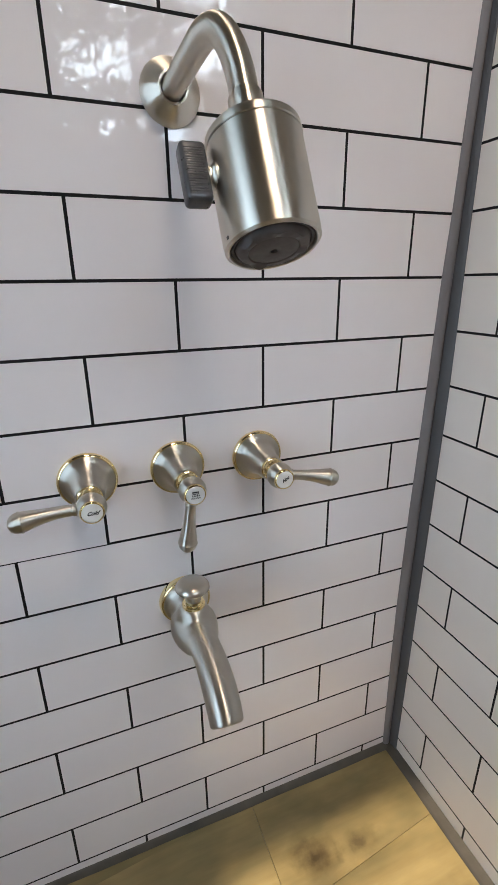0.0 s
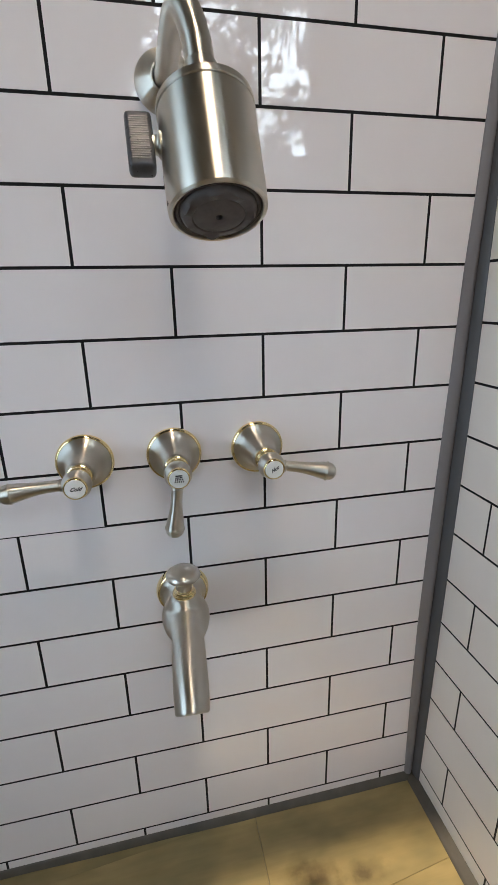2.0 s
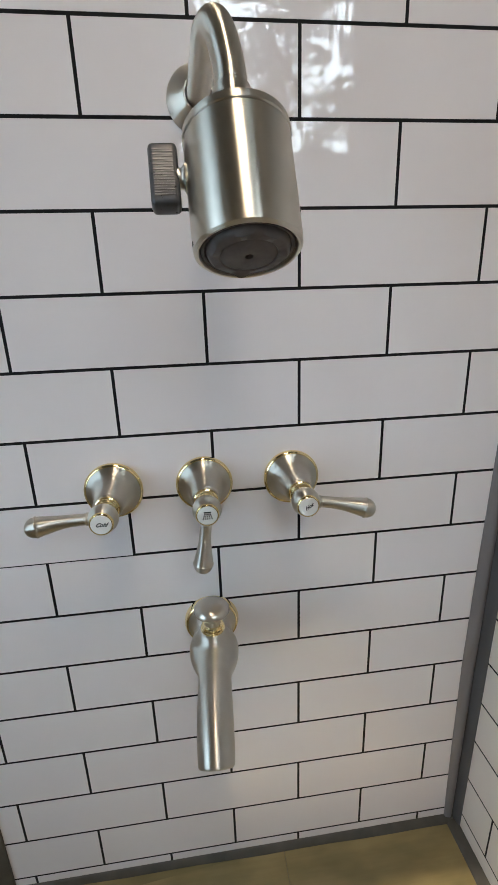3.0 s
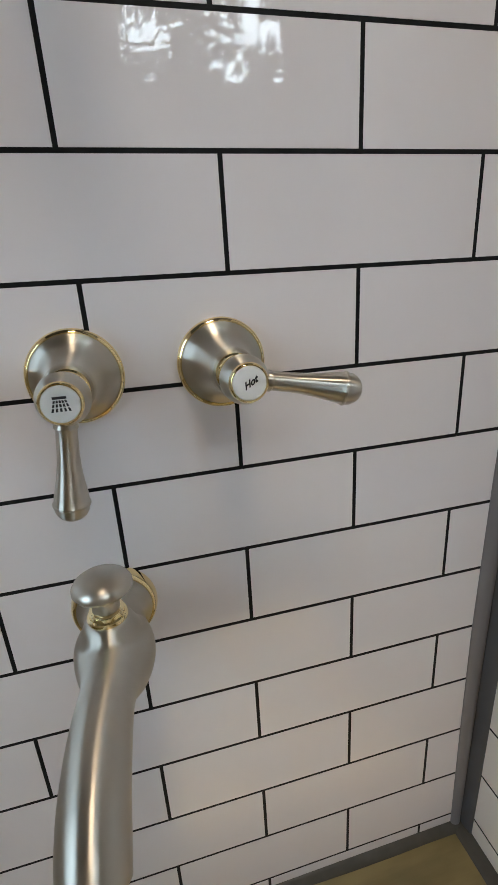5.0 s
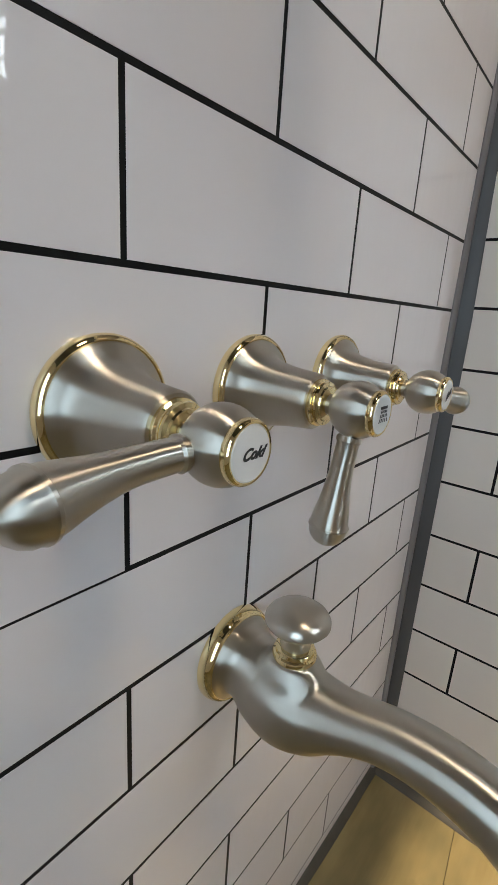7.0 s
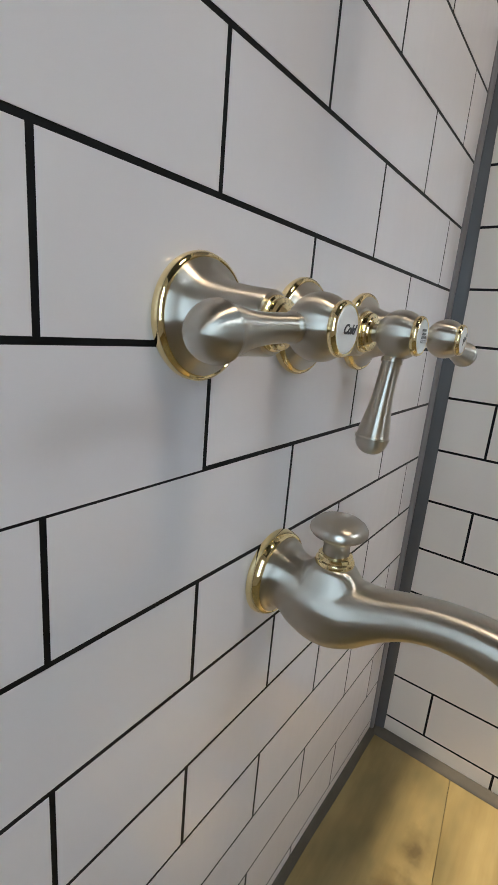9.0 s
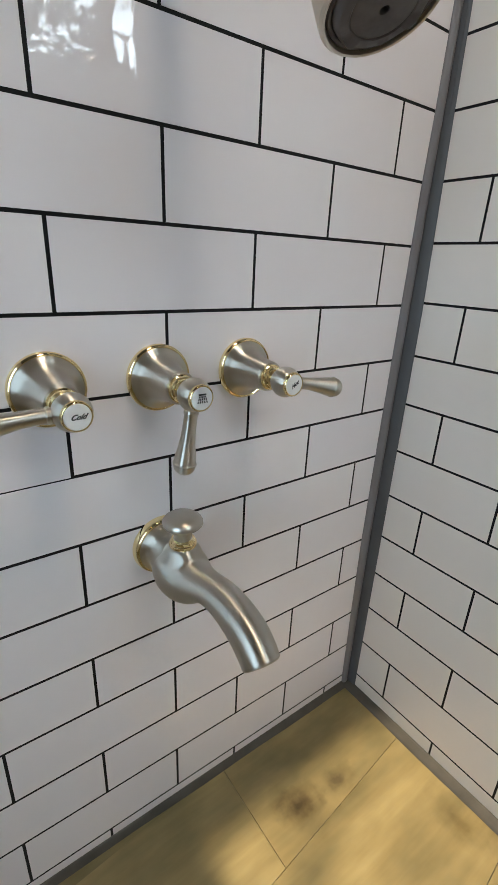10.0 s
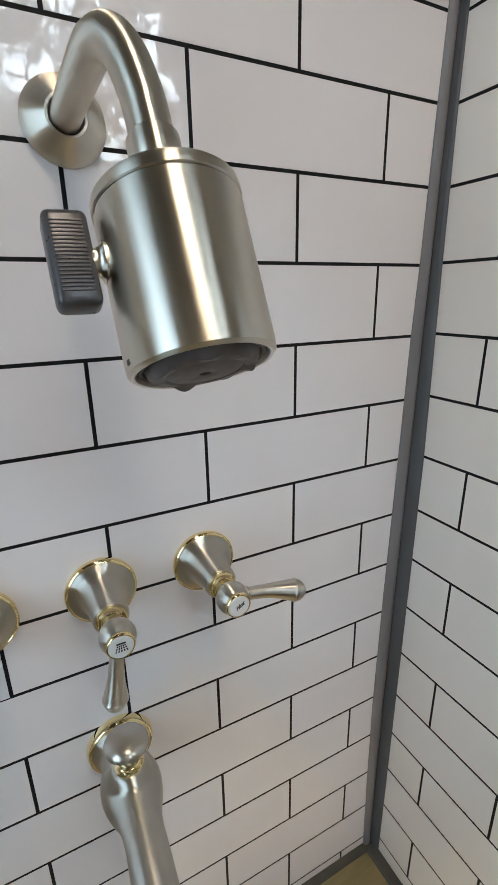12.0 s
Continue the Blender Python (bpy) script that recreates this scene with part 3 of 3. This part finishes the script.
def tub_spout():
    s = tagged(empty("tub_spout", pose(SPOUT_X, 0, SPOUT_Z)), "brushed nickel tub spout with brass wall ring and pull-up diverter knob", "spout")
    out = pose(0, 0, 0, 90, 0, 0)
    part("wall_ring", lathe(bmesh.new(), [(0.0005, 0.0338), (0.0015, 0.0345), (0.0030, 0.0347), (0.0052, 0.0345), (0.0076, 0.0339), (0.0096, 0.0330), (0.0109, 0.0320), (0.0114, 0.0310), (0.0109, 0.0298)], 64), BRASS, s, "polished brass wall ring", out)
    path = [
        (0.0070, 0.0, 0.0298, 1.0), (0.0098, 0.0, 0.0303, 1.0), (0.0128, 0.0, 0.0290, 1.0), (0.0152, -0.0002, 0.0262, 1.0), (0.0180, -0.0006, 0.0243, 1.0),
        (0.0220, -0.0014, 0.0234, 1.0), (0.0280, -0.0034, 0.0243, 1.0), (0.036, -0.0058, 0.0270, 1.0), (0.047, -0.0068, 0.0291, 1.01), (0.058, -0.0070, 0.0285, 1.03),
        (0.070, -0.0048, 0.0255, 1.03), (0.082, -0.0006, 0.0215, 1.0), (0.095, 0.0045, 0.0187, 0.93), (0.110, 0.0105, 0.0174, 0.87), (0.126, 0.0150, 0.0172, 0.85),
        (0.143, 0.0168, 0.0173, 0.86), (0.160, 0.0158, 0.0174, 0.90), (0.176, 0.0120, 0.0174, 0.94), (0.189, 0.0048, 0.0171, 0.97), (0.1965, -0.0024, 0.0166, 1.0),
    ]
    rows = rounded([(-0.006 * max(0, (y - 0.08) / 0.12), -y, z, r, f) for y, z, r, f in path], 7)
    end, before = np.array(rows[-1]), np.array(rows[-2])
    d = (end - before)[:3] / np.linalg.norm((end - before)[:3])
    rows.append(np.r_[end[:3] + d * 0.0010, 0.0160, 1])
    rows.append(np.r_[end[:3] + d * 0.0018, 0.0152, 1])
    rows.append(np.r_[end[:3] + d * 0.0018, 0.0135, 1])
    rows.append(np.r_[end[:3] - d * 0.012, 0.0125, 1])
    body = sweep(bmesh.new(), rows, 96)
    for v in body.verts:             # the back swells up smoothly to the knob's collar
        far = math.hypot(v.co.x, v.co.y + 0.0535)
        u = min(1.0, max(0.0, (0.0235 - far) / 0.0108))
        top = max(0.0, min(1.0, (v.co.z - 0.002) / 0.012))
        v.co.z += (0.0278 - v.co.z) * top * u * u * (3 - 2 * u)
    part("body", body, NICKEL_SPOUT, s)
    up = pose(0, -0.0535, 0)
    part("knob_collar", lathe(bmesh.new(), [(0.0262, 0.0125), (0.0272, 0.0139), (0.0290, 0.0144), (0.0307, 0.0138), (0.0314, 0.0124), (0.0326, 0.0122), (0.0342, 0.0124), (0.0353, 0.0113), (0.0357, 0.0085)]), BRASS, s, "polished brass ridged collar", up)
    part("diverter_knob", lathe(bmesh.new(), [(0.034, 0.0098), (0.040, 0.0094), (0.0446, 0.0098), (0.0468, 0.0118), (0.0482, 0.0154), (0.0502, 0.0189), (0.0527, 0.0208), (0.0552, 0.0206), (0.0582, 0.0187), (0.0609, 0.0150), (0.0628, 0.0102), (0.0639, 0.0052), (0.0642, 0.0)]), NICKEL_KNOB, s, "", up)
    return s


tub_spout()

# ---- shower head on its arm ----
HEAD_TOP, HEAD_FACE = Vector((-0.3670, -0.1753, 0.9478)), Vector((-0.3655, -0.2095, 0.8736))


def shower_head():
    s = tagged(empty("shower_head", pose(-0.381, 0, 1.0225)), "brushed nickel cylinder shower head on a bent wall arm", "shower head")
    out = pose(0, 0, 0, 90, 0, 0)
    part("flange", lathe(bmesh.new(), [(0.0005, 0.0282), (0.0020, 0.0290), (0.0040, 0.0286), (0.0085, 0.0250), (0.0135, 0.0200), (0.0168, 0.0160), (0.0182, 0.0140), (0.0180, 0.0122), (0.0150, 0.0116)], 56), NICKEL_HEAD, s, "", out)
    base = Vector((-0.381, 0, 1.0225))
    axis = (HEAD_FACE - HEAD_TOP).normalized()
    neck = HEAD_TOP - axis * 0.010
    back_off = neck - axis * 0.030
    pts = [(0, 0.0, 0), (0.001, -0.05, 0.002), (0.003, -0.100, 0.0045)]
    corner = Vector((0.0085, -0.1390, 0.0085))
    b0, b1 = Vector(pts[-1]), back_off - base
    for i in range(1, 8):
        u = i / 7
        pts.append(tuple((1 - u) ** 2 * b0 + 2 * u * (1 - u) * corner + u * u * b1))
    pts.append(tuple(neck - base))
    part("arm", sweep(bmesh.new(), rounded([(*p, 0.0104) for p in pts], 4), 36), NICKEL_TUBE, s)
    # head: local z runs down the cylinder's axis from its top
    m = Matrix.Translation(HEAD_TOP - base) @ axis.to_track_quat("Z", "Y").to_matrix().to_4x4()
    L = (HEAD_FACE - HEAD_TOP).length
    part("coupling", lathe(bmesh.new(), [(-0.0260, 0.0104), (-0.0258, 0.0118), (-0.0248, 0.0123), (-0.0110, 0.0123), (-0.0098, 0.0118), (-0.0090, 0.0096), (-0.0065, 0.0090), (-0.0040, 0.0112), (-0.0010, 0.0135), (0.002, 0.0150)], 40), NICKEL_HEAD, s, "", m)
    part("cap", lathe(bmesh.new(), [(-0.0005, 0.0125), (0.0005, 0.0200), (0.0014, 0.0285), (0.0026, 0.0316), (0.0044, 0.0333), (0.0062, 0.0336), (0.0092, 0.0336), (0.0098, 0.0329)], 64), NICKEL_HEAD, s, "", m)
    part("cylinder", lathe(bmesh.new(), [(0.0098, 0.0325), (0.0102, 0.0329), (0.0120, 0.0331), (0.04, 0.0331), (L - 0.006, 0.0331), (L - 0.002, 0.0327), (L - 0.0005, 0.0311), (L - 0.0008, 0.0298), (L - 0.006, 0.0292)], 72), NICKEL_HEAD, s, "", m)
    face = lathe(bmesh.new(), [(L - 0.006, 0.0293), (L - 0.003, 0.0288), (L - 0.0018, 0.0278), (L - 0.0022, 0.0264), (L - 0.0036, 0.0257), (L - 0.0006, 0.0247), (L + 0.0012, 0.0228), (L + 0.0018, 0.0180), (L + 0.0010, 0.0172), (L + 0.0017, 0.0160), (L + 0.0022, 0.0040), (L + 0.0019, 0.0026), (L - 0.002, 0.0022), (L - 0.002, 0.0)], 72)
    for v in face.verts:             # soft lumps round the rubber rim
        r, a = math.hypot(v.co.x, v.co.y), math.atan2(v.co.y, v.co.x)
        if 0.0205 < r < 0.0252:
            v.co.z += 0.0015 * max(0.0, math.sin(7 * a + 0.6) + 0.7 * math.sin(4 * a + 2.0)) * min(1.0, (0.0258 - r) / 0.002)
    part("face_plate", face, RUBBER, s, "dark grey rubber spray face", m)
    # small dark slot in the rim
    aim = m.inverted().to_3x3() @ Vector((-0.99, -0.14, 0))
    notch = m @ Matrix.Rotation(math.atan2(aim.y, aim.x), 4, "Z")
    part("rim_slot", box(bmesh.new(), 0.0318, 0.0334, -0.0013, 0.0013, L - 0.0062, L - 0.0040, 0.0003), RUBBER, s, "dark slot in the rim", notch)
    # selector on the side of the cylinder
    left = m.inverted().to_3x3() @ Vector((-1, 0, 0))
    ang = math.atan2(left.y, left.x)
    k = m @ Matrix.Translation((0, 0, 0.0325)) @ Matrix.Rotation(ang, 4, "Z")
    part("selector_stem", lathe(bmesh.new(), [(0.0312, 0.0085), (0.0335, 0.0082), (0.0348, 0.0062), (0.0362, 0.0056), (0.0385, 0.0060)], 28, Matrix.Rotation(math.pi / 2, 4, "Y")), NICKEL_HEAD, s, "", k)
    bm = box(bmesh.new(), 0.0370, 0.0545, -0.0066, 0.0066, -0.0200, 0.0200, 0.0032, 3)
    grip = part("selector_grip", bm, GRIP, s, "dark grey ribbed selector grip", k)
    for i in range(19):
        z = -0.0144 + 0.0016 * i
        for side_y in (-1, 1):
            bm = box(bmesh.new(), 0.0398, 0.0520, min(side_y * 0.0062, side_y * 0.0070), max(side_y * 0.0062, side_y * 0.0070), z - 0.00045, z + 0.00045, 0.0002, 1)
            part("rib", bm, GRIP, grip)
    return s


shower_head()

# ---- the tiles, one by one ----
MESHES = {}
JX, JZ, PROUD, EASE = 0.0034, 0.0033, 0.0003, 0.00012


def tile_mesh(w, h, mat):
    """A tile with eased edges, front towards local -y, corner at the origin. Alike tiles share it."""
    key = (round(w, 4), round(h, 4), mat.name)
    if key not in MESHES:
        v, f = [], []
        for y, e in ((0.0, 0.0), (-PROUD + EASE, 0.0), (-PROUD, EASE)):
            v += [(e, y, e), (w - e, y, e), (w - e, y, h - e), (e, y, h - e)]
        f.append((8, 9, 10, 11))
        for r in (0, 4):
            for i in range(4):
                j = (i + 1) % 4
                f.append((r + i, r + j, r + 4 + j, r + 4 + i))
        me = bpy.data.meshes.new("tile")
        me.from_pydata(v, [], f)
        me.materials.append(mat)
        MESHES[key] = me
    return MESHES[key]


def lay(wall, lines, first, last, start_even, start_odd, foot, turn):
    """Running bond between first and last (distances along the wall); lines are joint heights from the top one down."""
    pitch = 0.0759
    heights = [lines[0] + pitch * k for k in range(14, 0, -1) if lines[0] + pitch * k < PANEL_TOP] + list(lines) + [foot]
    offset = len(heights) - len(lines) - 1
    heights[0:0], offset = [PANEL_TOP - 0.013], offset + 1
    for n, (hi, lo) in enumerate(zip(heights, heights[1:])):
        j = n - offset
        start = start_even if j % 2 == 0 else start_odd
        s = start - PITCH_X * math.ceil((start - first) / PITCH_X)
        while s < last:
            a, b = max(s, first - JX / 2), min(s + PITCH_X, last + JX / 2)
            low = lo + (JZ / 2 if lo != foot else 0)
            if wall is wall_back and abs(lo - 0.5555) < 1e-6 and a < COLUMN - 0.3:
                low -= 0.0018        # this joint is pinched
            w, h = b - a - JX, hi - JZ / 2 - low
            s += PITCH_X
            if w < 0.004 or h < 0.002:
                continue
            ob = new("tile", tile_mesh(w, h, TILE if wall is wall_back else WARM_LIT_TILE))
            ob.parent = wall
            ob.matrix_local = turn @ Matrix.Translation((a + JX / 2, 0, low))


lay(wall_back, ROWS_BACK, END, -0.004, COLUMN, COLUMN + PITCH_X / 2, 0.004, Matrix())
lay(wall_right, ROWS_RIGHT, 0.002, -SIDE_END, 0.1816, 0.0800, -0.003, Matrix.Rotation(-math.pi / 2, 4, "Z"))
